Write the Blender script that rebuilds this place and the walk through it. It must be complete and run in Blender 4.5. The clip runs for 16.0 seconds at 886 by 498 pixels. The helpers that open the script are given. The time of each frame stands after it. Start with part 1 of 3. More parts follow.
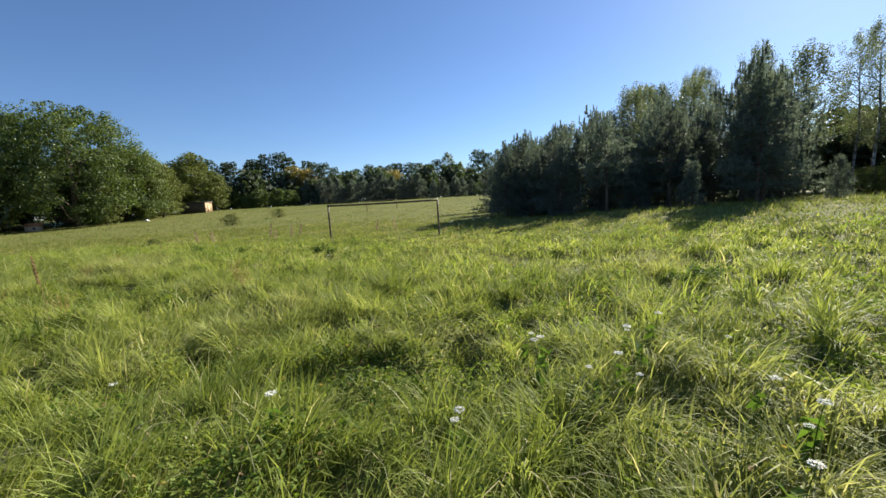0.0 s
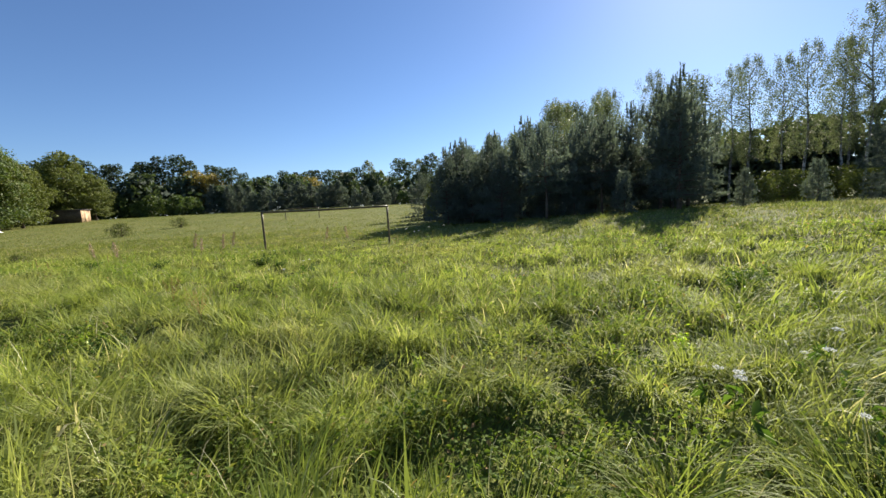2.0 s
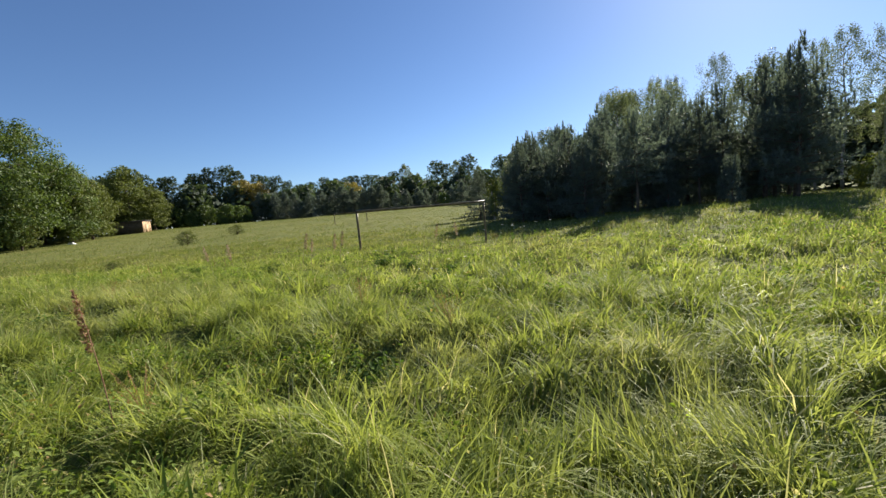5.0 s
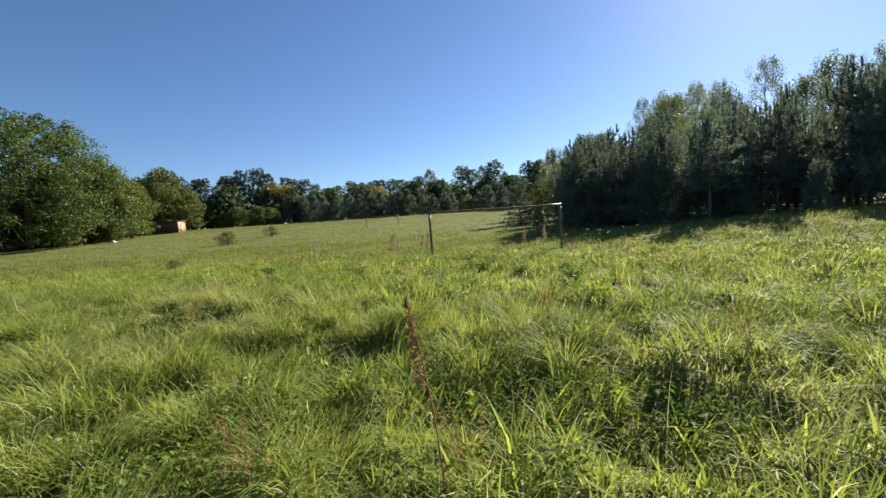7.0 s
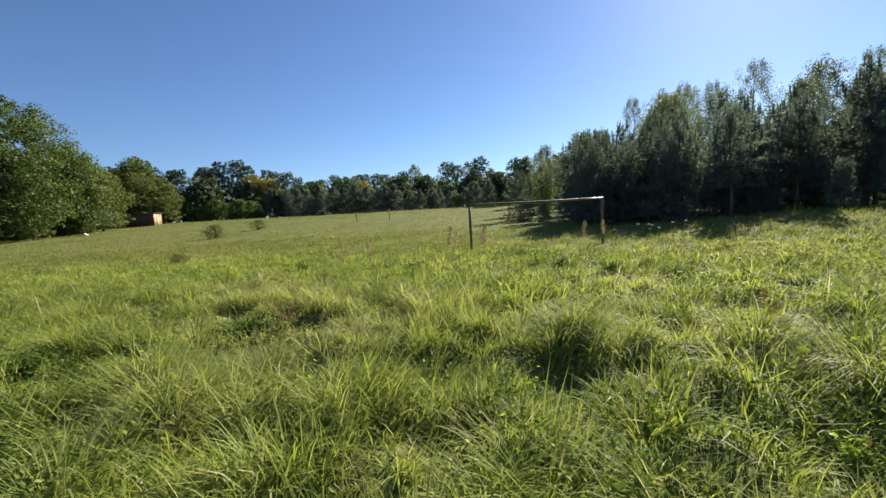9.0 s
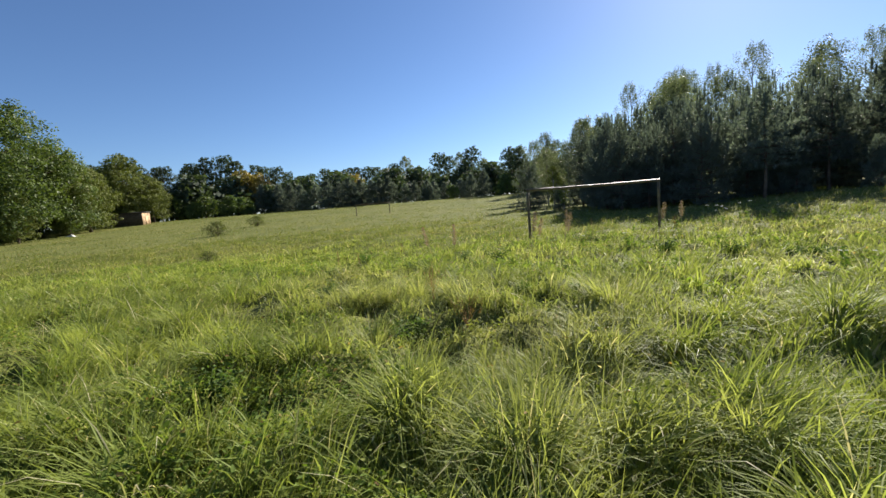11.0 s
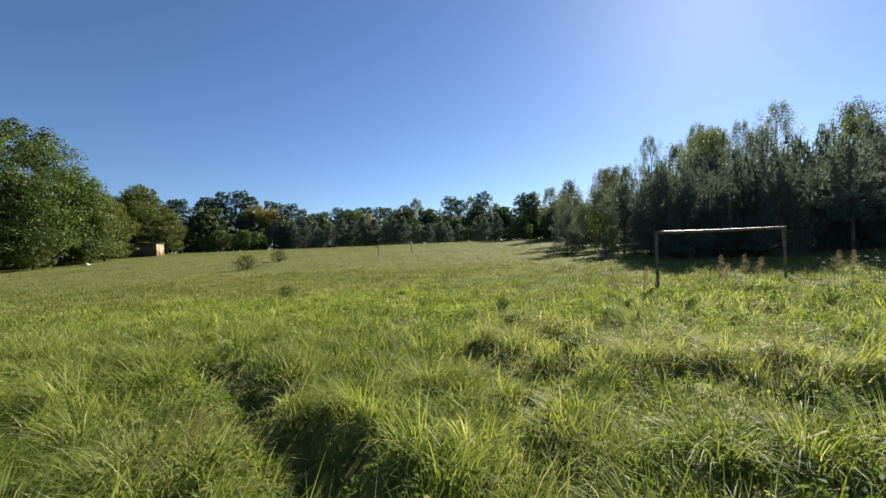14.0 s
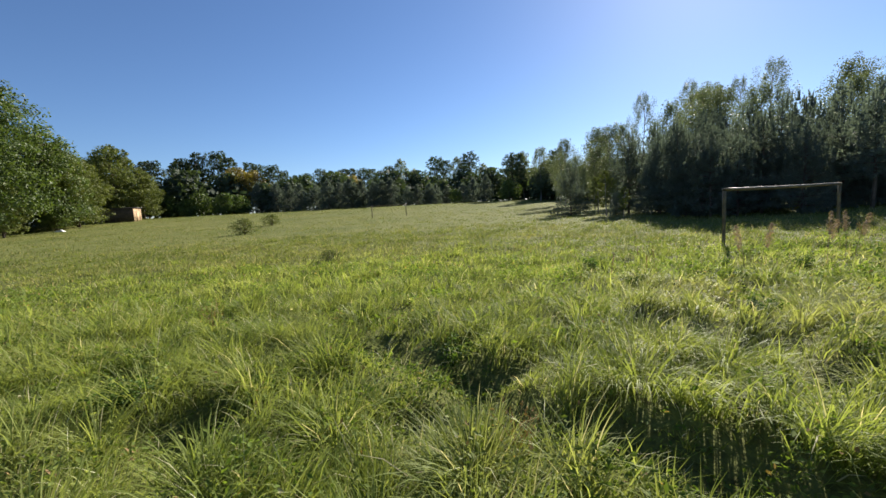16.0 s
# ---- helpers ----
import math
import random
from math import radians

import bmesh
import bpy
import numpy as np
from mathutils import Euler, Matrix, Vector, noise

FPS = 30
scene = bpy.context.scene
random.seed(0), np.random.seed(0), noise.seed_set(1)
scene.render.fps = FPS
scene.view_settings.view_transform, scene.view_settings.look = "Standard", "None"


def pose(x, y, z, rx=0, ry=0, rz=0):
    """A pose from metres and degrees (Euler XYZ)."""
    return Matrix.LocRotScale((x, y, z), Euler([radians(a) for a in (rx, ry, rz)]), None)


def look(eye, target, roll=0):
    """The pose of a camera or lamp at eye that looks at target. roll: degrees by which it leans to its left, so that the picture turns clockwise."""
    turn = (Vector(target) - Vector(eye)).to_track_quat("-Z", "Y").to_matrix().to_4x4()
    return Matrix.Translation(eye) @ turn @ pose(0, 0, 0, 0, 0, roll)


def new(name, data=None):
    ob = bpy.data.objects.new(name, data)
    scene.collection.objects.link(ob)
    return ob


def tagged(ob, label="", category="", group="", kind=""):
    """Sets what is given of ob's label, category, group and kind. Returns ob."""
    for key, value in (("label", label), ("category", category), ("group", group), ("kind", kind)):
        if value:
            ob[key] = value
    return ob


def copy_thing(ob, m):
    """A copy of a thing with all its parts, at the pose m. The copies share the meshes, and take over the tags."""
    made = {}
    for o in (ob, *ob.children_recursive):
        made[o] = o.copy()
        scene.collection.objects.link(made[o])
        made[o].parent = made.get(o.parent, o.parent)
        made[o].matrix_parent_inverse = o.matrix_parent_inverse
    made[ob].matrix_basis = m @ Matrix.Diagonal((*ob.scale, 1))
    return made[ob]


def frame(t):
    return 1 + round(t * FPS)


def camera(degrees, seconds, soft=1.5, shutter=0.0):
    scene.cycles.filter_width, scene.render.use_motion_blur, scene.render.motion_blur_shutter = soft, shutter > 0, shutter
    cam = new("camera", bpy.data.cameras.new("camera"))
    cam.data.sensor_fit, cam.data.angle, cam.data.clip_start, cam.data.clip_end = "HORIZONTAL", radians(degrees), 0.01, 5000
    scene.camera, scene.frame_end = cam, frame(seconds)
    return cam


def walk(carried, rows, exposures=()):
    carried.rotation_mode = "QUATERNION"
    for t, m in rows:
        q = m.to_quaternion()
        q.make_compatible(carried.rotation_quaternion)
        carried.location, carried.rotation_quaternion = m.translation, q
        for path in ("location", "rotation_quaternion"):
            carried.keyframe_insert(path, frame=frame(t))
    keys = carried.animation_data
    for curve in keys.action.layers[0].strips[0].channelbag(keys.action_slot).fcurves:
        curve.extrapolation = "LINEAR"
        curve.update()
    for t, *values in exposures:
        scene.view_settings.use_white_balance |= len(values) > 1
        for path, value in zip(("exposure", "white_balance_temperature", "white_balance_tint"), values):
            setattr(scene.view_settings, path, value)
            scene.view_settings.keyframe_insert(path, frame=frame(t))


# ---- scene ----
cam = camera(96.7, 16.0, 1.45)
PATH = [
    (0, (4.371, -1.659, 1.911), (4.531, 0.32, 1.67), -3.3),
    (0.5, (4.006, -1.187, 1.905), (4.166, 0.804, 1.804), -1.9),
    (1, (3.638, -0.762, 1.91), (3.919, 1.215, 1.789), -0.8),
    (1.5, (3.239, -0.427, 1.885), (3.748, 1.495, 1.666), -2.8),
    (2, (2.808, -0.081, 1.858), (3.373, 1.825, 1.64), -3.1),
    (2.5, (2.377, 0.209, 1.835), (3.001, 2.09, 1.57), -1.6),
    (3, (1.897, 0.611, 1.818), (2.527, 2.494, 1.575), -2.3),
    (3.5, (1.404, 0.955, 1.806), (2.109, 2.807, 1.533), -3.2),
    (4, (0.962, 1.419, 1.843), (1.664, 3.285, 1.684), -4.3),
    (4.5, (0.47, 1.859, 1.8), (1.008, 3.785, 1.74), -4.1),
    (5, (-0.044, 2.232, 1.732), (0.368, 4.179, 1.537), -4.9),
    (7.5, (-2.882, 4.05, 1.771), (-2.604, 6.025, 1.62), -2.6),
    (8, (-3.459, 4.46, 1.731), (-3.217, 6.435, 1.532), -1.1),
    (8.5, (-3.992, 4.84, 1.756), (-3.619, 6.798, 1.583), -1.7),
    (11, (-6.985, 6.631, 1.756), (-6.501, 8.559, 1.528), -4.7),
    (11.5, (-7.566, 7.03, 1.772), (-7.143, 8.976, 1.59), -4.7),
    (12, (-8.131, 7.424, 1.742), (-7.778, 9.387, 1.587), -7.0),
    (12.5, (-8.861, 7.842, 1.724), (-8.469, 9.793, 1.524), -6.3),
    (13, (-9.49, 8.183, 1.756), (-8.942, 10.105, 1.67), -5.6),
    (13.5, (-10.198, 8.663, 1.802), (-9.785, 10.616, 1.669), -6.1),
    (14, (-10.73, 9.022, 1.83), (-10.225, 10.957, 1.818), -2.5),
    (14.5, (-11.297, 9.455, 1.821), (-10.906, 11.416, 1.771), -5.4),
    (15, (-11.877, 9.861, 1.865), (-11.479, 11.819, 1.77), -4.0),
    (15.5, (-12.618, 10.205, 1.882), (-12.151, 12.146, 1.759), -3.9),
    (16, (-13.242, 10.497, 1.902), (-12.651, 12.396, 1.693), -3.1),
]
walk(cam, [(t, look(eye, target, roll)) for t, eye, target, roll in PATH],
     [(0, 1.42), (3, 1.38), (5, 1.3), (8, 1.37), (11.5, 1.31), (13, 1.36), (14.5, 1.2), (16, 1.27)])

# ---- world, sun, exposure ----
SUN_AZ, SUN_EL = 50.0, 29.5          # degrees from +Y towards +X, and above the horizon
world = bpy.data.worlds.new("clear_sky")
scene.world = world
world.use_nodes = True
wn = world.node_tree.nodes
sky = wn.new("ShaderNodeTexSky")
sky.sky_type = "NISHITA"
sky.sun_disc = False
sky.sun_elevation, sky.sun_rotation = radians(SUN_EL), radians(SUN_AZ)
sky.air_density, sky.dust_density, sky.ozone_density = 1.0, 0.35, 5.5
sky.altitude = 800
wn["Background"].inputs["Strength"].default_value = 0.0505
world.node_tree.links.new(sky.outputs[0], wn["Background"].inputs["Color"])
sun_data = bpy.data.lights.new("sun", "SUN")
sun_data.energy, sun_data.angle, sun_data.color = 5.0, radians(0.53), (1.0, 0.91, 0.76)
sun = new("sun", sun_data)
sun.matrix_world = look((60 * math.sin(radians(SUN_AZ)), 60 * math.cos(radians(SUN_AZ)), 60 * math.tan(radians(SUN_EL))), (0, 0, 0))
scene.view_settings.exposure = 1.32
scene.view_settings.use_white_balance = True
scene.view_settings.white_balance_temperature = 6200
scene.view_settings.white_balance_tint = 13

rng = np.random.default_rng(7)


# ---- materials ----
def node_material(name):
    m = bpy.data.materials.new(name)
    m.use_nodes = True
    return m, m.node_tree.nodes, m.node_tree.links


def mix_colour(nodes, links, factor, a, b, blend="MIX"):
    n = nodes.new("ShaderNodeMix")
    n.data_type, n.blend_type = "RGBA", blend
    for socket, value in ((n.inputs[0], factor), (n.inputs[6], a), (n.inputs[7], b)):
        if isinstance(value, (tuple, list)):
            socket.default_value = (*value, 1.0)
        elif isinstance(value, (int, float)):
            socket.default_value = value
        else:
            links.new(value, socket)
    return n.outputs[2]


def noise_value(nodes, links, scale, detail=3.0, lo=0.35, hi=0.65, coords="Object"):
    tc = nodes.new("ShaderNodeTexCoord")
    n = nodes.new("ShaderNodeTexNoise")
    n.inputs["Scale"].default_value, n.inputs["Detail"].default_value = scale, detail
    links.new(tc.outputs[coords], n.inputs["Vector"])
    r = nodes.new("ShaderNodeMapRange")
    r.inputs[1].default_value, r.inputs[2].default_value = lo, hi
    links.new(n.outputs[0], r.inputs[0])
    return r.outputs[0]


def leafy(name, dark, light, dry=None, through_light=0.35, rough=0.5, patch=0.5, dry_share=0.12, gloss=0.35, thru=(1.25, 1.35, 0.5)):
    """Leaves or grass: colour by piece and by patch, some light going through the blade."""
    m, nodes, links = node_material(name)
    geo = nodes.new("ShaderNodeNewGeometry")
    info = nodes.new("ShaderNodeObjectInfo")
    col = mix_colour(nodes, links, geo.outputs["Random Per Island"], dark, light)
    col = mix_colour(nodes, links, noise_value(nodes, links, patch), mix_colour(nodes, links, 0.6, col, dark), mix_colour(nodes, links, 0.42, col, light))
    if dry:
        r = nodes.new("ShaderNodeMapRange")
        r.inputs[1].default_value, r.inputs[2].default_value = 1 - dry_share, 1 - dry_share * 0.5
        links.new(geo.outputs["Random Per Island"], r.inputs[0])
        col = mix_colour(nodes, links, r.outputs[0], col, dry)
        col = mix_colour(nodes, links, noise_value(nodes, links, 0.23, 4, 0.5, 0.78), col, mix_colour(nodes, links, 0.5, col, dry))
    hue = nodes.new("ShaderNodeHueSaturation")
    r = nodes.new("ShaderNodeMapRange")
    r.inputs[3].default_value, r.inputs[4].default_value = 0.8, 1.2
    links.new(info.outputs["Random"], r.inputs[0])
    links.new(r.outputs[0], hue.inputs["Value"])
    links.new(col, hue.inputs["Color"])
    col = hue.outputs[0]
    b = nodes["Principled BSDF"]
    b.inputs["Roughness"].default_value = rough
    b.inputs["Specular IOR Level"].default_value = gloss
    links.new(col, b.inputs["Base Color"])
    t = nodes.new("ShaderNodeBsdfTranslucent")
    links.new(mix_colour(nodes, links, 1.0, col, thru, "MULTIPLY"), t.inputs[0])
    mx = nodes.new("ShaderNodeMixShader")
    mx.inputs[0].default_value = through_light
    links.new(b.outputs[0], mx.inputs[1])
    links.new(t.outputs[0], mx.inputs[2])
    links.new(mx.outputs[0], nodes["Material Output"].inputs[0])
    return m


def plain(name, a, b, scale=6.0, rough=0.7, metal=0.0, bump=0.3, spread=(0.4, 0.62), stretch=None):
    """A solid surface with stains at one scale and grain at another."""
    m, nodes, links = node_material(name)
    fine = noise_value(nodes, links, scale * 7, 4, 0.3, 0.7)
    col = mix_colour(nodes, links, noise_value(nodes, links, scale, 5, *spread), a, b)
    col = mix_colour(nodes, links, fine, mix_colour(nodes, links, 0.35, col, tuple(c * 0.4 for c in a)), col)
    p = nodes["Principled BSDF"]
    links.new(col, p.inputs["Base Color"])
    p.inputs["Roughness"].default_value, p.inputs["Metallic"].default_value = rough, metal
    bp = nodes.new("ShaderNodeBump")
    bp.inputs["Strength"].default_value, bp.inputs["Distance"].default_value = bump, 0.02
    links.new(fine, bp.inputs["Height"])
    links.new(bp.outputs[0], p.inputs["Normal"])
    return m


GRASS = leafy("grass_blades", (0.145, 0.198, 0.038), (0.355, 0.402, 0.108), (0.52, 0.48, 0.29), 0.5, 0.56, 1.1, 0.055, 0.13, thru=(1.2, 1.17, 0.7))
GRASS_FIELD = leafy("field_grass", (0.106, 0.136, 0.033), (0.192, 0.208, 0.062), (0.34, 0.29, 0.15), 0.42, 0.7, 0.12, 0.14, 0.1, thru=(1.15, 1.2, 0.65))
HERB = leafy("herb_leaves", (0.045, 0.085, 0.02), (0.12, 0.18, 0.04), None, 0.4, 0.65, 2.0, gloss=0.1)
MEADOW_LEAF = leafy("meadow_leaves", (0.085, 0.14, 0.024), (0.24, 0.31, 0.07), (0.36, 0.24, 0.12), 0.42, 0.7, 1.2, 0.05, 0.1)
STRAW = leafy("straw_stalks", (0.26, 0.29, 0.12), (0.55, 0.52, 0.32), None, 0.35, 0.5, 1.0, gloss=0.35, thru=(1.1, 1.1, 0.8))
LIME_LEAF = leafy("lime_leaves", (0.30, 0.42, 0.03), (0.42, 0.5, 0.06), None, 0.4, 0.45, 2.0)
SORREL = leafy("sorrel_seed", (0.22, 0.12, 0.05), (0.40, 0.24, 0.11), None, 0.3, 0.8, 3.0)
DOCK = leafy("dock_seed", (0.16, 0.085, 0.045), (0.31, 0.17, 0.095), None, 0.15, 0.8, 3.0)
PLUME = leafy("plume_seed", (0.27, 0.19, 0.15), (0.42, 0.31, 0.25), None, 0.2, 0.8, 3.0)
UMBEL = leafy("umbel_white", (0.66, 0.68, 0.6), (0.82, 0.82, 0.76), None, 0.25, 0.7, 5.0, thru=(1, 1, 1))
# needle colour lifted and blued to stand in for veiling glare over the copse
NEEDLE = leafy("pine_needles", (0.085, 0.106, 0.094), (0.16, 0.182, 0.155), None, 0.42, 0.6, 0.5, gloss=0.2, thru=(1.1, 1.2, 0.8))
OAK_LEAF = leafy("broad_leaves", (0.058, 0.092, 0.03), (0.15, 0.19, 0.06), None, 0.34, 0.5, 0.35, gloss=0.2)
LIGHT_LEAF = leafy("light_leaves", (0.08, 0.10, 0.026), (0.17, 0.185, 0.055), None, 0.28, 0.6, 0.35, gloss=0.2)
BIRCH_LEAF = leafy("birch_leaves", (0.09, 0.115, 0.055), (0.19, 0.21, 0.11), None, 0.38, 0.5, 0.6, gloss=0.3, thru=(1.15, 1.2, 0.8))
YELLOW_LEAF = leafy("autumn_leaves", (0.15, 0.125, 0.035), (0.31, 0.23, 0.06), None, 0.3, 0.5, 0.35)
FAR_LEAF = leafy("wood_leaves", (0.038, 0.056, 0.036), (0.088, 0.115, 0.07), None, 0.3, 0.7, 0.3, gloss=0.15)
BARK = plain("bark", (0.075, 0.055, 0.04), (0.16, 0.115, 0.08), 3.0, 0.95, bump=0.8)
BIRCH_BARK = plain("birch_bark", (0.46, 0.44, 0.41), (0.08, 0.07, 0.06), 2.5, 0.8, bump=0.4, spread=(0.42, 0.6))
RUSTED = plain("painted_pipe", (0.17, 0.13, 0.06), (0.06, 0.042, 0.026), 4.0, 0.46, bump=0.25)
RUSTED.node_tree.nodes["Principled BSDF"].inputs["Specular IOR Level"].default_value = 0.35
# shed planks in two tones: sunlight and shade are put into the colour
PLANK_LIT = plain("lit_plank", (0.52, 0.36, 0.2), (0.36, 0.24, 0.13), 2.0, 0.8, bump=0.4)
PLANK_SHADED = plain("shaded_plank", (0.13, 0.10, 0.07), (0.08, 0.06, 0.045), 2.0, 0.85, bump=0.4)
ROOF_FELT = plain("roof_felt", (0.07, 0.065, 0.06), (0.12, 0.11, 0.1), 1.5, 0.9)
ROOF_TILE = plain("orange_roof", (0.42, 0.17, 0.07), (0.3, 0.12, 0.06), 1.5, 0.8)
RENDERED = plain("pale_render", (0.46, 0.36, 0.25), (0.36, 0.27, 0.18), 1.2, 0.85)
SHEET = plain("white_sheet", (0.78, 0.78, 0.76), (0.6, 0.6, 0.58), 3.0, 0.5)
SOIL = plain("soil", (0.13, 0.09, 0.055), (0.21, 0.155, 0.10), 5.0, 0.95, bump=0.9)


def ground_material():
    m, nodes, links = node_material("meadow_ground")
    col = mix_colour(nodes, links, noise_value(nodes, links, 0.08, 5, 0.38, 0.62), (0.12, 0.14, 0.036), (0.175, 0.178, 0.052))
    col = mix_colour(nodes, links, noise_value(nodes, links, 0.7, 6, 0.4, 0.7), col, (0.105, 0.12, 0.03))
    col = mix_colour(nodes, links, noise_value(nodes, links, 14.0, 4, 0.45, 0.75), col, (0.07, 0.07, 0.022))
    p = nodes["Principled BSDF"]
    links.new(col, p.inputs["Base Color"])
    p.inputs["Roughness"].default_value = 0.95
    p.inputs["Specular IOR Level"].default_value = 0.1
    bp = nodes.new("ShaderNodeBump")
    bp.inputs["Strength"].default_value, bp.inputs["Distance"].default_value = 0.8, 0.06
    links.new(noise_value(nodes, links, 9.0, 6, 0.2, 0.8), bp.inputs["Height"])
    links.new(bp.outputs[0], p.inputs["Normal"])
    return m


# ---- mesh helpers ----
def tri_mesh(name, verts, tris, material, smooth=False):
    verts, tris = np.asarray(verts, np.float32), np.asarray(tris, np.int32)
    me = bpy.data.meshes.new(name)
    me.vertices.add(len(verts))
    me.vertices.foreach_set("co", verts.ravel())
    me.loops.add(tris.size)
    me.loops.foreach_set("vertex_index", tris.ravel())
    me.polygons.add(len(tris))
    me.polygons.foreach_set("loop_start", np.arange(0, tris.size, 3, dtype=np.int32))
    if smooth:
        me.polygons.foreach_set("use_smooth", np.ones(len(tris), bool))
    me.update(calc_edges=True)
    me.materials.append(material)
    return me


def joined(pieces):
    """Several (verts, tris) as one."""
    vs, ts, n = [], [], 0
    for v, t in pieces:
        vs.append(v)
        ts.append(np.asarray(t) + n)
        n += len(v)
    return np.concatenate(vs), np.concatenate(ts)


def part(name, pieces, material, parent, label="", smooth=False):
    v, t = joined(pieces)
    ob = new(name, tri_mesh(name, v, t, material, smooth))
    ob.parent = parent
    return tagged(ob, label)


def tube(points, radii, sides=7):
    p = np.asarray(points, float)
    r = np.asarray(radii, float)
    d = np.gradient(p, axis=0)
    d /= np.linalg.norm(d, axis=1)[:, None] + 1e-9
    ref = np.where(np.abs(d[:, 2:3]) > 0.8, [[1.0, 0, 0]], [[0, 0, 1.0]])
    u = np.cross(d, ref)
    u /= np.linalg.norm(u, axis=1)[:, None]
    w = np.cross(d, u)
    a = np.arange(sides) * 2 * np.pi / sides
    v = p[:, None] + r[:, None, None] * (np.cos(a)[None, :, None] * u[:, None] + np.sin(a)[None, :, None] * w[:, None])
    n = len(p)
    i, k = np.meshgrid(np.arange(n - 1), np.arange(sides), indexing="ij")
    a0, a1 = i * sides + k, i * sides + (k + 1) % sides
    t = np.concatenate([np.stack([a0, a1, a1 + sides], -1).reshape(-1, 3), np.stack([a0, a1 + sides, a0 + sides], -1).reshape(-1, 3)])
    v = np.concatenate([v.reshape(-1, 3), p[:1], p[-1:]])
    k = np.arange(sides)
    t = np.concatenate([t, np.stack([k, np.full(sides, n * sides), (k + 1) % sides], -1), np.stack([(n - 1) * sides + k, (n - 1) * sides + (k + 1) % sides, np.full(sides, n * sides + 1)], -1)])
    return v, t


def units(n):
    v = rng.normal(size=(n, 3))
    return v / np.linalg.norm(v, axis=1)[:, None]


def leaves(centres, size, outward=None, narrow=0.6):
    """Small bent leaf clumps: two triangles each, turned at random about an outward direction."""
    n = len(centres)
    nrm = units(n) * 1.0
    if outward is not None:
        nrm = nrm * 0.75 + outward * 0.7 + (0, 0, 0.25)
    nrm /= np.linalg.norm(nrm, axis=1)[:, None] + 1e-9
    u = np.cross(nrm, units(n))
    u /= np.linalg.norm(u, axis=1)[:, None] + 1e-9
    w = np.cross(nrm, u)
    s = (size * rng.uniform(0.6, 1.35, n))[:, None]
    v = np.stack([centres - u * s * 0.5, centres - w * s * 0.5 * narrow + nrm * s * 0.12, centres + u * s * 0.5, centres + w * s * 0.5 * narrow + nrm * s * 0.12], 1).reshape(-1, 3)
    b = np.arange(n)[:, None] * 4
    return v, np.concatenate([b + [0, 1, 2], b + [0, 2, 3]])


def box(x0, x1, y0, y1, z0, z1):
    v = np.array([(x, y, z) for x in (x0, x1) for y in (y0, y1) for z in (z0, z1)], float)
    q = [(0, 1, 3, 2), (4, 6, 7, 5), (0, 4, 5, 1), (2, 3, 7, 6), (0, 2, 6, 4), (1, 5, 7, 3)]
    return v, np.array([t for a, b, c, d in q for t in ((a, b, c), (a, c, d))])


# ---- ground ----
def bank(x, y):
    """A trodden groove in the grass near the walk's end: how deep, and how much higher the growth beside it."""
    xl = -11.2 - (y - 12.5) * 0.45 + 0.12 * np.sin(y * 2.7)
    on = np.clip((y - 11.2) * 2, 0, 1) * np.clip((16.4 - y) * 1.5, 0, 1)
    return on * np.exp(-(((x - xl) / 0.24) ** 2)), on * np.exp(-(((x - xl - 0.6) / 0.36) ** 2))


PITS = ((-6.42, 11.6), (-7.85, 10.05), (-6.2, 10.5), (-6.05, 11.35), (-5.4, 10.6), (-5.4, 11.6), (-8.6, 12.9), (-12.4, 15.85), (-10.85, 11.8), (-11.05, 12.9), (-11.8, 15.1), (-11.5, 14.3), (-10.6, 12.3), (-15.6, 15.9), (-12.1, 13.7), (-14.5, 14.4),
        (-7.1, 14.6), (-6.6, 17.5), (-8.7, 15.0), (-6.65, 12.9), (-8.35, 13.6), (-2.6, 8.6), (-0.15, 6.4), (1.4, 4.75), (1.0, 6.3), (4.4, 7.7), (5.3, 3.85), (3.75, 2.4), (6.0, 4.5), (5.7, 3.65), (4.85, 2.35), (-4.1, 12.0), (-4.15, 9.2), (-1.2, 11.3), (-5.1, 10.85))


def pits(x, y, ox=0.0, oy=0.0):
    """Hollows between the tussocks; with an offset, the growth that stands beside them."""
    out = np.zeros(np.broadcast(x, y).shape)
    for n, (px, py) in enumerate(PITS):
        out = out + (0.4 if px > -2 else 1.0) * np.exp(-(((x - px - ox) / (0.34 + 0.07 * (n % 3))) ** 2) - ((y - py - oy) / (0.22 + 0.06 * (n % 2))) ** 2)
    return np.minimum(out, 1.15)


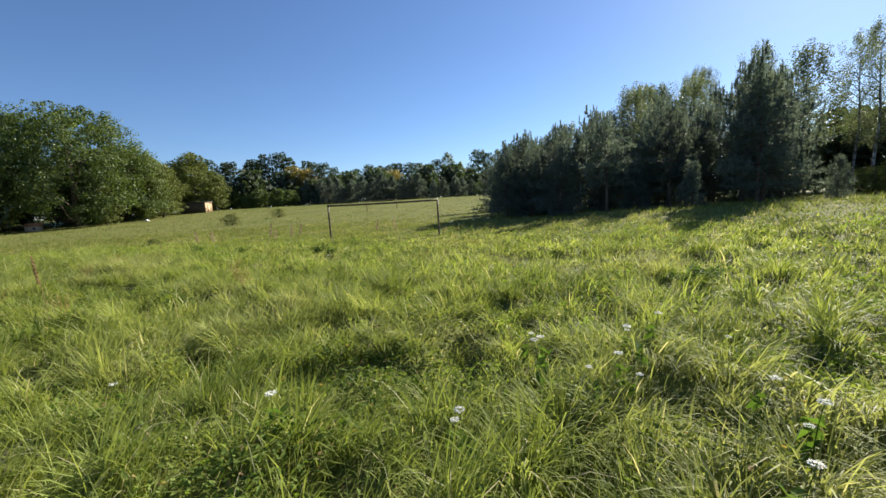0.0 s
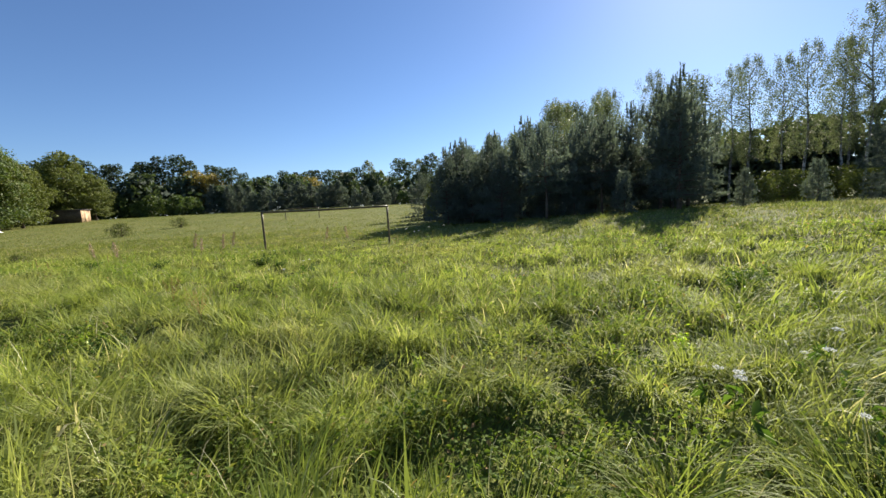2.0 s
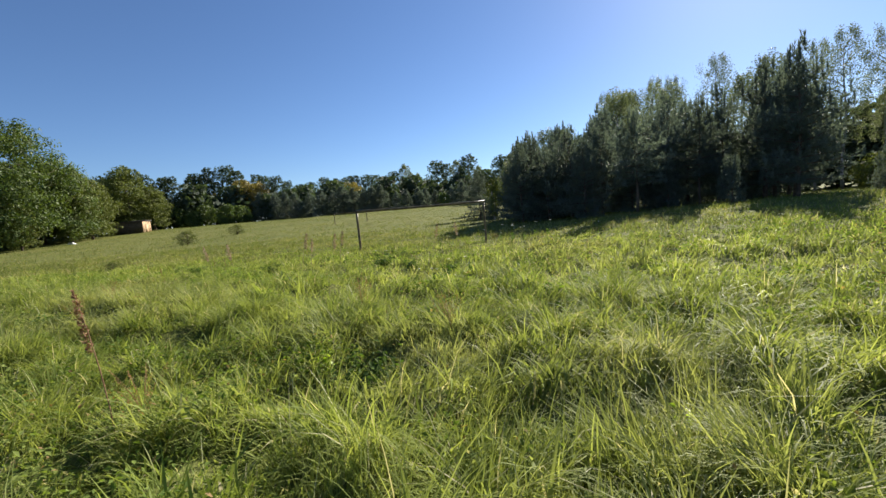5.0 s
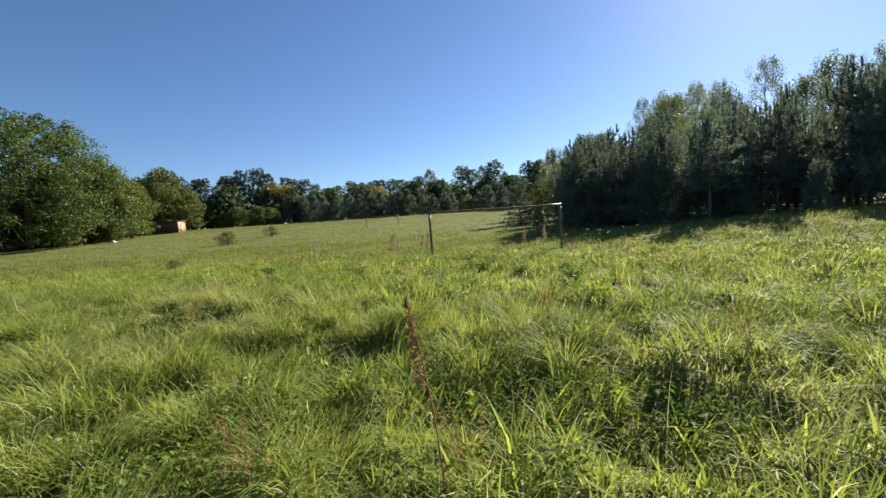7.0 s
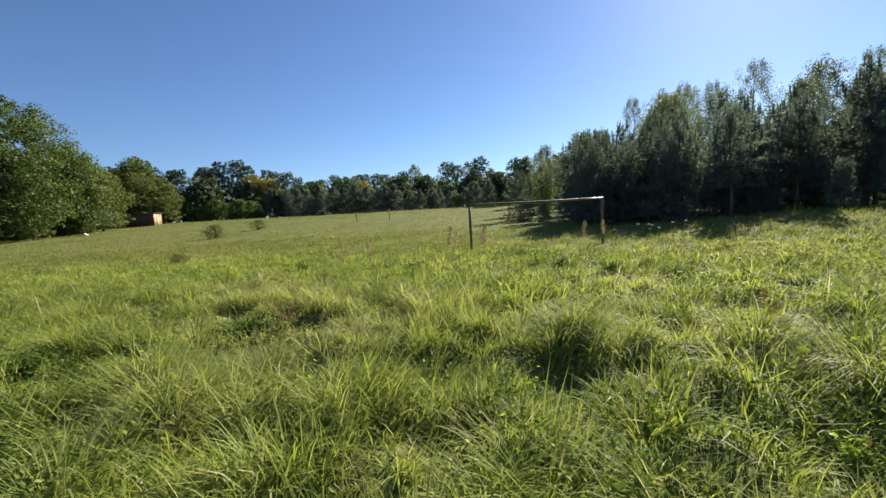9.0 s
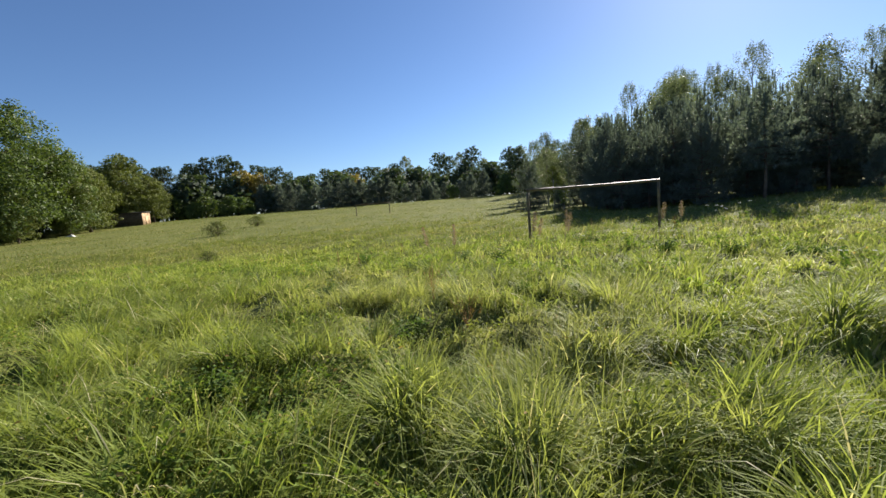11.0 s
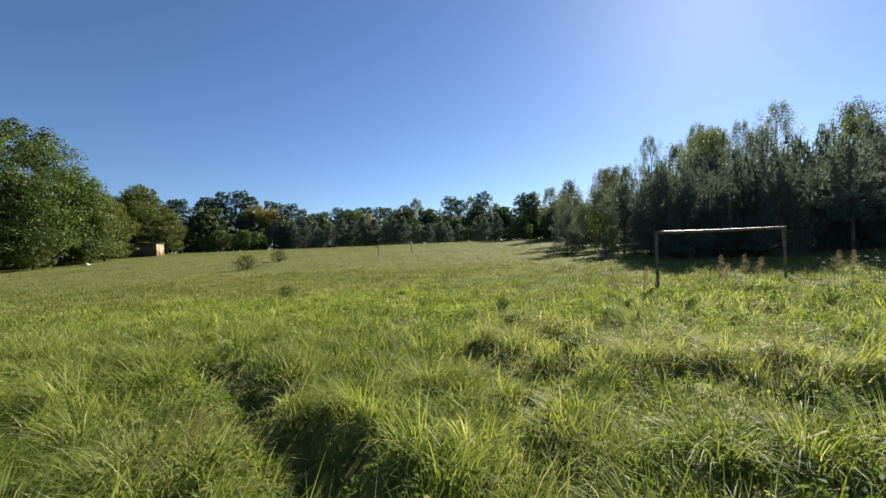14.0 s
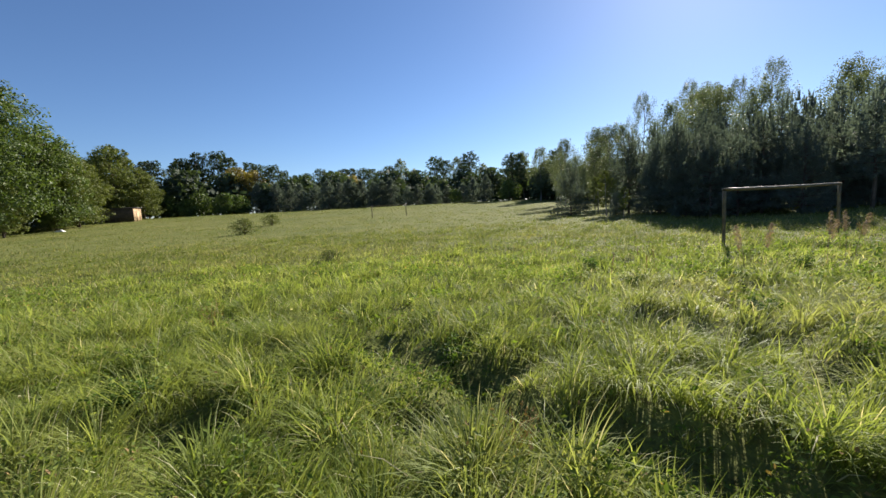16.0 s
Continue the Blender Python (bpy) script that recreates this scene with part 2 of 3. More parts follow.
def height(x, y):
    """The lie of the land: a knoll on the copse side, and a long rise towards the far wood."""
    x, y = np.asarray(x, float), np.asarray(y, float)
    s = np.clip((x - 5) / 18, 0, 1)
    knoll = 0.85 * s * s * (3 - 2 * s) * np.exp(-(((y - 12) / 21) ** 2))
    f = np.clip(y - 45, 0, 73)
    rise = 0.00054 * f * f
    near = np.exp(-(((y - 6) / 12) ** 2)) * np.exp(-(((x + 4) / 22) ** 2))
    mounds = 0.155 * np.sin(x * 4.1 + 1.7 * np.sin(y * 2.3)) * np.sin(y * 3.7 + 1.4 * np.sin(x * 2.9 + 1)) * np.exp(-(((y - 7) / 14) ** 2)) * np.exp(-(((x + 3) / 20) ** 2))
    bumps = mounds + 0.035 * (np.sin(x * 1.7 + 0.6 * np.sin(y * 1.1)) * np.sin(y * 1.9 + 1.3 + 0.5 * np.sin(x * 0.8))) + 0.05 * np.sin(x * 0.43 + 1) * np.sin(y * 0.37)
    return -0.24 * pits(x, y) + 0.07 * pits(x, y, 0.34, 0.3) + 0.12 * bank(x, y)[1] - 0.14 * bank(x, y)[0] + knoll + rise + 0.10 + bumps * np.exp(-((y / 90) ** 2)) - 0.1 * (1 - near) * np.exp(-(((y - 22) / 12) ** 2))


def gz(x, y):
    return float(height(x, y))


def axis(lo, hi, step, reach):
    a = [np.arange(lo, hi + step, step)]
    grow = step * 1.25 ** np.arange(1, 60)
    grow = np.cumsum(grow)
    grow = grow[grow < reach]
    return np.concatenate([(lo - grow)[::-1], a[0], a[0][-1] + grow])


gx, gy = axis(-24, 18, 0.28, 3000), axis(-4, 26, 0.28, 3000)
X, Y = np.meshgrid(gx, gy, indexing="xy")
Z = height(X, Y)
nx = len(gx)
i, k = np.meshgrid(np.arange(len(gy) - 1), np.arange(nx - 1), indexing="ij")
b = (i * nx + k).ravel()[:, None]
ground = new("ground", tri_mesh("ground", np.stack([X, Y, Z], -1).reshape(-1, 3), np.concatenate([b + [0, 1, nx + 1], b + [0, nx + 1, nx]]), ground_material(), True))
tagged(ground, "uneven green meadow ground rising gently towards the wood", "ground", kind="structure")

LINE = np.array([(6.0, -3.2), (4.4, -1.6), (1.4, 1.0), (-1.5, 3.2), (-4.0, 4.9), (-7.0, 6.6), (-10.2, 8.7), (-13.3, 10.5), (-15.5, 12.0)])


def from_line(x, y):
    """Distance from the walked line, and the side: above 0 is the goal's side."""
    best, side = np.full(len(x), 1e9), np.zeros(len(x))
    for a, c in zip(LINE[:-1], LINE[1:]):
        e = c - a
        u = np.clip(((x - a[0]) * e[0] + (y - a[1]) * e[1]) / (e @ e), 0, 1)
        d = np.hypot(x - a[0] - u * e[0], y - a[1] - u * e[1])
        s = (y - a[1]) * -e[0] + (x - a[0]) * e[1]
        side = np.where(d < best, s, side)
        best = np.minimum(best, d)
    return best, np.sign(side)


def wave(x, y, s, ph):
    return np.sin(x * s + ph + 1.3 * np.sin(y * s * 0.7 + ph)) * np.sin(y * s * 1.13 + 2 * ph + 1.1 * np.sin(x * s * 0.6))


def lush(x, y):
    """How tall the grass grows, 0 to about 1.4."""
    groove, beside = bank(x, y)
    return np.clip(-1.8 * pits(x, y) + 0.5 * pits(x, y, 0.34, 0.3) + 0.4 * beside - 1.1 * groove + 0.85 + 0.38 * wave(x, y, 3.1, 0.4) + 0.22 * wave(x, y, 0.75, 2.1) + 0.3 * wave(x, y, 6.3, 1.0), 0.1, 1.5)


def blades(x, y, tall, wide, lean, az, levels=3):
    """Tapering blades as triangles, each one an arc that leans and droops by up to `lean` radians."""
    n = len(x)
    d = np.stack([np.cos(az), np.sin(az), np.zeros(n)], 1)
    tw = az + np.pi / 2 + rng.normal(0, 0.6, n)
    side = np.stack([np.cos(tw), np.sin(tw), np.zeros(n)], 1)
    c = np.stack([x, y, height(x, y) - 0.01], 1)
    first = rng.uniform(0.02, 0.35, n)
    step = tall * 1.12 / levels
    out = []
    for k in range(levels):
        u = k / levels
        w = (wide * (1 - 0.6 * u * u))[:, None] * side * 0.5
        out += [c - w, c + w]
        th = first + lean * (k + 0.5) / levels
        c = c + d * (step * np.sin(th))[:, None] + np.stack([0 * th, 0 * th, step * np.cos(th)], 1)
    out.append(c)
    v = np.stack(out, 1)
    per = 2 * levels + 1
    t = []
    for k in range(levels - 1):
        t += [(2 * k, 2 * k + 1, 2 * k + 3), (2 * k, 2 * k + 3, 2 * k + 2)]
    t.append((2 * levels - 2, 2 * levels - 1, 2 * levels))
    tris = (np.arange(n)[:, None, None] * per + np.array(t)[None]).reshape(-1, 3)
    return v.reshape(-1, 3), tris


SOIL_AT = (1.0, 1.15)


def sown(n, x0, x1, y0, y1, near, far, both=0.0):
    x, y = rng.uniform(x0, x1, n), rng.uniform(y0, y1, n)
    d, s = from_line(x, y)
    d = d * (1 + rng.normal(0, 0.17, n) * (d > 1.5))
    keep = (d >= near) & (d < far) & ((s > 0) | (d < both))
    keep &= np.hypot(x - SOIL_AT[0], y - SOIL_AT[1]) > 0.42
    return x[keep], y[keep]


def tussocked(x, y, spread, share, count):
    """Draws a share of the blades together into tussocks, leaning outwards."""
    n = len(x)
    pick = rng.integers(0, n, count)
    cx, cy = x[pick], y[pick]
    az = rng.uniform(0, 2 * np.pi, n)
    take = rng.random(n) < share
    j = rng.integers(0, count, n)
    ox, oy = rng.normal(0, spread, n), rng.normal(0, spread, n)
    x = np.where(take, cx[j] + ox, x)
    y = np.where(take, cy[j] + oy, y)
    az = np.where(take, np.arctan2(oy, ox) + rng.normal(0, 0.5, n), az)
    boost = np.where(take, rng.uniform(0.75, 1.45, count)[j], 0.8)
    return x, y, az, boost


def grass(n, box_, near, far, tall, wide, levels, spread, share, count, material, label, both=0.0):
    x, y = sown(n, *box_, near, far, both)
    x, y, az, boost = tussocked(x, y, spread, share, max(20, int(count * len(x))))
    h = tall * lush(x, y) * boost * rng.uniform(0.55, 1.25, len(x))
    h = h * np.clip(1.2 - 0.035 * from_line(x, y)[0], 0.5, 1.0) if far < 15 else h
    az = np.where(rng.random(len(x)) < 0.5, 2.2 * wave(x, y, 1.1, 0.9) - 0.4 + rng.normal(0, 0.45, len(x)), az)
    v, t = blades(x, y, np.clip(h, 0.05, None), wide * rng.uniform(0.6, 1.4, len(x)), rng.uniform(0.4, 2.4, len(x)), az, levels)
    ob = new("meadow_grass", tri_mesh("meadow_grass", v, t, material))
    return tagged(ob, label, "grass", kind="stuff")



LONG = "long lush green meadow grass matted in leaning tussocks"
grass(740000, (-20, 11, -4, 19), 0.0, 3.2, 0.34, 0.0085, 3, 0.07, 0.6, 1 / 110, GRASS, LONG, 1.0)
grass(720000, (-26, 18, -2, 24), 3.2, 7.0, 0.34, 0.011, 3, 0.09, 0.6, 1 / 70, GRASS, LONG)
grass(700000, (-32, 26, -2, 34), 7.0, 14.0, 0.31, 0.019, 2, 0.13, 0.6, 1 / 60, GRASS, LONG)
grass(90000, (-26, 18, -12, 12), 1.0, 8.0, 0.32, 0.02, 2, 0.14, 0.55, 1 / 70, GRASS, LONG, 8.0)
grass(400000, (-48, 34, 4, 46), 10.0, 30.0, 0.22, 0.022, 2, 0.2, 0.5, 1 / 40, GRASS_FIELD, "green and straw-coloured grass of the rough playing field")
grass(170000, (-75, 55, 22, 128), 30.0, 125.0, 0.2, 0.065, 1, 0.4, 0.4, 1 / 20, GRASS_FIELD, "short yellowish green grass of the far playing field")


def herb_layer(n, box_, near, far, leaf, tall, material, label):
    """Small broad leaves of clover, yarrow and dandelion growing in patches through the grass."""
    x, y = sown(n, *box_, near, far)
    keep = wave(x, y, 1.9, 3.3) + 0.6 * wave(x, y, 0.6, 0.7) + rng.normal(0, 0.35, len(x)) > 0.25
    x, y = x[keep], y[keep]
    c = np.stack([x, y, height(x, y) + tall * (0.25 + 0.75 * rng.random(len(x))) * lush(x, y).clip(0.4, 1.1)], 1)
    v, t = leaves(c, leaf, np.tile((0, 0, 0.9), (len(x), 1)), 0.55)
    return tagged(new("meadow_herbs", tri_mesh("meadow_herbs", v, t, material)), label, "herbs", kind="stuff")


herb_layer(800000, (-20, 13, -4, 20), 0.5, 5.0, 0.048, 0.27, MEADOW_LEAF, "small broad green leaves of meadow herbs in the grass")
herb_layer(420000, (-26, 20, -2, 26), 5.0, 14.0, 0.07, 0.24, MEADOW_LEAF, "leafy patches of meadow herbs further off")


def weed_mounds(n, box_, near, far, leaf, material, label):
    """Low rounded cushions of leafy growth: arching blades falling outwards, with some leaves between."""
    x, y = sown(n, *box_, near, far)
    keep = pits(x, y) + bank(x, y)[0] < 0.03
    pieces = []
    for px, py in zip(x[keep], y[keep]):
        r, h = rng.uniform(0.2, 0.48), rng.uniform(0.24, 0.44)
        k = int(170 * r)
        o = units(k)
        o[:, 2] = np.abs(o[:, 2])
        lump = 1 + 0.22 * np.sin(4 * np.arctan2(o[:, 1], o[:, 0]) + px * 9)
        c = o * (r, r, h) * (lump * rng.uniform(0.75, 1.08, k))[:, None] + (px, py, gz(px, py))
        pieces.append(leaves(c, leaf, o, 0.5))
        k = int(500 * r)
        a = rng.uniform(0, 6.28, k)
        q = r * rng.uniform(0.1, 0.8, k)
        pieces.append(blades(px + q * np.cos(a), py + q * np.sin(a), h * rng.uniform(0.9, 1.55, k), rng.uniform(0.006, 0.012, k), rng.uniform(0.8, 2.4, k), a, 3))
    v, t = joined(pieces)
    return tagged(new("weed_mounds", tri_mesh("weed_mounds", v, t, material)), label, "herbs", kind="stuff")


MOUND = "rounded leafy green cushions of weeds and grass in the meadow"
weed_mounds(620, (-19, -3, 6, 22), 1.0, 7.5, 0.045, GRASS, MOUND)
weed_mounds(420, (-7, 12, -3, 16), 1.6, 8.0, 0.04, GRASS, MOUND)

# pale arching seed stalks standing out of the grass
x, y = sown(8000, -20, 13, -4, 20, 0.4, 9.0)
v, t = blades(x, y, 0.46 * rng.uniform(0.7, 1.25, len(x)) * lush(x, y).clip(0.6, 1.1), 0.0045 * rng.uniform(0.8, 1.6, len(x)), rng.uniform(0.5, 1.9, len(x)), rng.uniform(0, 6.28, len(x)), 3)
tagged(new("seed_stalks", tri_mesh("seed_stalks", v, t, STRAW)), "pale straw-coloured arching grass seed stalks", "grass", kind="stuff")

# bare soil at the path's edge
a = np.arange(24) * 2 * np.pi / 24
ring = 0.40 + 0.07 * np.sin(3 * a + 1) + 0.04 * np.sin(7 * a)
sx, sy = SOIL_AT[0] + ring * np.cos(a), SOIL_AT[1] + ring * np.sin(a)
sv = np.concatenate([[(SOIL_AT[0], SOIL_AT[1], gz(*SOIL_AT) + 0.03)], np.stack([sx, sy, height(sx, sy) - 0.012], 1)])
soil = new("soil_patch", tri_mesh("soil_patch", sv, [(0, 1 + q, 1 + (q + 1) % 24) for q in range(24)], SOIL, True))
tagged(soil, "bare brown trodden soil patch among the grass", "soil", kind="structure")


# ---- trees ----
def lobed_crown(h, r, low, n_lobes, n_leaf, leaf, lobe=0.34, shape=1.0, hollow=0.55, hang=0.85, clump=0, dome=False):
    """A crown of overlapping lobes, with leaf clumps near their outsides. Leaves and limb ends."""
    ends, cs, outs = [], [], []
    for q in range(n_lobes):
        u = (q + 0.5) / n_lobes
        z = low + (h - low) * (0.08 + 0.86 * u)
        prof = math.sin(math.pi * min(1.0, (0.16 + 0.78 * u) ** shape)) ** 0.7
        a = q * 2.4 + rng.uniform(-0.5, 0.5)
        if dome:
            prof = math.sqrt(1 - (max(0.0, u - 0.3) / 0.72) ** 3)
        rr = r * prof * rng.uniform(0.62 if dome else 0.3, 0.95)
        c = np.array([rr * math.cos(a), rr * math.sin(a), z])
        ends.append(c)
        size = r * lobe * rng.uniform(0.75, 1.3) * (0.65 + 0.5 * prof)
        k = int(n_leaf / n_lobes)
        if clump:
            m = max(4, k // clump)
            o = units(m)
            tips = c + o * (size * rng.uniform(0.7, 1.08, m))[:, None] * (1, 1, hang)
            pick = np.repeat(np.arange(m), clump)
            spread = size * rng.uniform(0.26, 0.46, m)[pick] * rng.uniform(0.65, 1.1, len(pick))
            way = units(len(pick))
            cs.append(tips[pick] + way * spread[:, None] * (1, 1, 0.75))
            outs.append(way * 1.1 + o[pick] * 0.4 + (0, 0, 0.25))
            continue
        o = units(k)
        rad = size * (hollow + (1 - hollow) * rng.random(k) ** 0.6) * rng.uniform(0.85, 1.12, k)
        cs.append(c + o * rad[:, None] * (1, 1, hang))
        outs.append(o)
    c = np.concatenate(cs)
    c[:, 2] = np.minimum(c[:, 2], h)
    return leaves(c, leaf, np.concatenate(outs)), ends


def limb(start, end, r0, r1, sag=0.0, steps=5):
    u = np.linspace(0, 1, steps)[:, None]
    p = np.asarray(start) * (1 - u) + np.asarray(end) * u
    p[:, 2] += sag * np.sin(u[:, 0] * np.pi)
    p[1:-1] += rng.normal(0, 0.04 * np.linalg.norm(np.asarray(end) - start) / 2, (steps - 2, 3))
    return tube(p, np.linspace(r0, r1, steps), 5)


def tree_root(name, label, category="tree", group=""):
    return tagged(new(name), label, category, group)


def broadleaf(name, label, group, h, r, low, lobes, n_leaf, leaf, leaf_mat, bark=BARK, shape=1.0, trunk_r=0.25, lobe=0.34, hollow=0.55, hang=0.85, clump=0, dome=False):
    root = tree_root(name, label, "tree", group)
    z = np.linspace(-0.15, h * 0.86, 9)
    bend = np.stack([0.12 * np.sin(z * 0.5), 0.1 * np.sin(z * 0.37 + 1), z], 1)
    part("trunk", [tube(bend, trunk_r * (1 - 0.9 * (z / z[-1]).clip(0, 1)) + 0.02)], bark, root, smooth=True)
    crown, ends = lobed_crown(h, r, low, lobes, n_leaf, leaf, lobe, shape, hollow, hang, clump, dome)
    limbs = []
    for e in ends[:: max(1, len(ends) // 16)]:
        zs = max(low * 0.8, e[2] - 0.5 * math.hypot(e[0], e[1]) - 0.8)
        zs = min(zs, h * 0.84)
        limbs.append(limb((0.12 * math.sin(zs * 0.5), 0.1 * math.sin(zs * 0.37 + 1), zs), e, trunk_r * 0.35, 0.015, 0.2))
    tagged(part("branchwork", limbs, BARK, root, smooth=True), kind="stuff")
    part("crown", [crown], leaf_mat, root)
    return root


def pine(name, label, group, h, r, low, whorl, needle, wide, twigs=3, leaf_mat=NEEDLE, spikes=5):
    """A young pine: whorls of rising branches with tufts of needles and upright shoots at the ends."""
    root = tree_root(name, label, "tree", group)
    z = np.linspace(-0.15, h, 8)
    tr = 0.012 * h + 0.03
    part("trunk", [tube(np.stack([0.05 * np.sin(z), 0.05 * np.cos(z * 0.8), z], 1), tr * (1 - 0.93 * (z / h).clip(0, 1)))], BARK, root, smooth=True)
    sticks, base, dirs = [], [], []
    zs = np.arange(low, h - 0.1, whorl)
    for zz in zs:
        u = (zz - low) / (h - low)
        reach = r * (1 - u) ** 0.8 * (0.8 + 0.3 * min(1, u * 5)) * rng.uniform(0.8, 1.15) + 0.1
        for q in range(6 if u < 0.8 else 4):
            a = rng.uniform(0, 2 * np.pi)
            L = reach * rng.uniform(0.6, 1.15)
            up = (0.15 + 0.75 * u) * L * rng.uniform(0.6, 1.2) - (0.18 * L if u < 0.25 else 0)
            d = np.array([math.cos(a), math.sin(a), 0])
            end = np.array([0, 0, zz]) + d * L + (0, 0, up)
            if L > 0.5:
                sticks.append(tube([(0, 0, zz), np.array([0, 0, zz]) + d * L * 0.5 + (0, 0, up * 0.35), end], [0.012 * L + 0.008, 0.007 * L + 0.005, 0.004], 4))
            k = max(2, int(L / (needle * 0.72)))
            s = np.linspace(0.28, 1.0, k)
            pts = np.array([0, 0, zz]) + d * (L * s)[:, None] + np.stack([0 * s, 0 * s, up * s ** 1.5], 1)
            for w in range(twigs):
                off = rng.normal(0, 1, (k, 3)) * (0.13 * L * (1.15 - s) + needle * 0.35)[:, None] * (1, 1, 0.45)
                base.append(pts + off)
                dirs.append(np.tile(d * 0.8 + (0, 0, 0.55), (k, 1)) + rng.normal(0, 0.35, (k, 3)))
            if L > 0.25:
                k = 5
                tall = min(needle, 0.3) * (1.0 + 0.9 * u) * rng.uniform(0.7, 1.3)
                base.append(np.tile(end, (k, 1)) + np.stack([np.zeros(k), np.zeros(k), np.linspace(0, tall, k)], 1))
                dirs.append(np.tile((0, 0, 2.6 if needle < 0.3 else 0.8), (k, 1)))
    base, dirs = np.concatenate(base), np.concatenate(dirs)
    top = np.stack([np.zeros(9), np.zeros(9), np.linspace(h - 0.9, h, 9)], 1)
    base = np.concatenate([base, top])
    dirs = np.concatenate([dirs, np.tile((0, 0, 2.4 if needle < 0.3 else 0.5), (9, 1))])
    n = len(base)
    vs = []
    for q in range(spikes):
        d = dirs + rng.normal(0, 0.62, (n, 3))
        d /= np.linalg.norm(d, axis=1)[:, None]
        s = np.cross(d, units(n))
        s /= np.linalg.norm(s, axis=1)[:, None] + 1e-9
        L = needle * rng.uniform(0.7, 1.3, n)[:, None]
        vs.append(np.stack([base - s * wide, base + s * wide, base + d * L], 1))
    v = np.concatenate(vs).reshape(-1, 3)
    tagged(part("branchwork", sticks, BARK, root), kind="stuff")
    part("crown", [(v, np.arange(len(v)).reshape(-1, 3))], leaf_mat, root)
    return root


def plant(proto, h0, places):
    """Sets copies of a tree at (x, y, height), each turned and a little different in girth."""
    def spot(x, y, h):
        s = h / h0
        g = s * rng.uniform(0.88, 1.12)
        return pose(x, y, gz(x, y), 0, 0, rng.uniform(0, 360)) @ Matrix.Diagonal((g, g, s, 1))
    for p in places[1:]:
        copy_thing(proto, spot(*p))
    proto.matrix_basis = spot(*places[0])


# the copse: young pines in front, birches behind
COPSE_P = "pines of the copse"
pine_a = pine("pine_tree", "dense dark young pine in shade at the copse edge", COPSE_P, 9.0, 2.8, 1.1, 0.44, 0.27, 0.029, 3, spikes=6)
plant(pine_a, 9.0, [(16.4, 37.1, 7.6), (14.6, 33.2, 6.8), (12.6, 31.0, 6.0), (16.4, 30.2, 6.6), (18.0, 28.6, 6.2), (15.0, 35.8, 7.0), (20.2, 31.5, 8.3), (25.1, 20.3, 8.6), (19.2, 36.4, 8.1), (27.6, 24.2, 8.8), (22.3, 29.5, 6.3), (23.6, 26.6, 6.9), (30.2, 25.6, 8.8), (18.4, 41.0, 7.4), (22.5, 35.5, 8.6), (26.0, 31.0, 9.0), (33.5, 27.0, 9.4), (28.5, 35.0, 9.5), (25.0, 40.0, 9.0), (31.0, 31.0, 9.6), (22.0, 42.5, 8.6)])
pine_b = pine("pine_tree", "broad dark bluish green pine with low branches", COPSE_P, 8.0, 3.1, 0.35, 0.42, 0.27, 0.029, 3, spikes=6)
plant(pine_b, 8.0, [(17.8, 34.2, 6.2), (15.6, 51.0, 6.0), (40.5, 17.0, 6.2), (45.0, 15.0, 6.8), (20.0, 46.5, 8.4), (24.5, 47.0, 9.6), (29.5, 45.0, 10.5), (34.0, 38.0, 10.0), (38.5, 33.0, 8.0), (48.0, 21.0, 6.0), (14.6, 30.6, 5.2), (17.0, 32.6, 5.8), (19.6, 27.4, 5.4), (21.0, 33.6, 6.6), (24.6, 29.0, 6.4), (20.0, 38.6, 6.6), (17.0, 39.4, 6.4), (28.2, 28.0, 7.0), (24.2, 36.4, 7.0), (16.2, 34.6, 5.6), (13.4, 33.6, 5.0), (22.4, 27.2, 5.4), (15.8, 27.4, 5.2)])
pine_c = pine("pine_tree", "small slender young pine standing in the grass", COPSE_P, 3.4, 0.95, 0.2, 0.22, 0.2, 0.018, 3)
plant(pine_c, 3.4, [(22.25, 22.0, 2.8), (30.8, 16.0, 2.5), (13.8, 41.4, 2.2), (27.0, 17.5, 2.2), (20.4, 25.0, 2.9), (36.0, 15.2, 2.6)])
pine_d = pine("pine_tree", "pine with a bare lower trunk at the copse edge", COPSE_P, 6.6, 2.1, 2.0, 0.38, 0.26, 0.028, 3, spikes=6)
plant(pine_d, 6.6, [(18.3, 25.3, 6.4), (26.6, 21.6, 7.4), (22.6, 24.6, 6.6)])
COPSE_B = "birches behind the copse"
birch_a = broadleaf("birch_tree", "tall slender birch with thin drooping greyish foliage", COPSE_B, 22.0, 3.2, 5.0, 80, 10400, 0.17, BIRCH_LEAF, BIRCH_BARK, 1.25, 0.17, 0.2, 0.1, 1.9)
plant(birch_a, 20.8, [(60.6, 58.5, 22.6), (55.0, 80.0, 22.4), (66.3, 78.4, 25.0), (51.6, 35.0, 16.4), (53.4, 32.6, 15.8), (52.3, 29.6, 15.8), (52.4, 26.6, 15.2), (52.5, 24.6, 17.6), (56.5, 23.5, 17.0), (49.8, 56.0, 18.6), (51.7, 62.5, 19.5), (60.0, 30.0, 17.0), (58.0, 42.0, 18.0)])
birch_b = broadleaf("birch_tree", "birch with a fuller rounded crown", COPSE_B, 14.0, 2.9, 2.2, 64, 9600, 0.19, BIRCH_LEAF, BIRCH_BARK, 1.1, 0.12, 0.26, 0.2, 1.5)
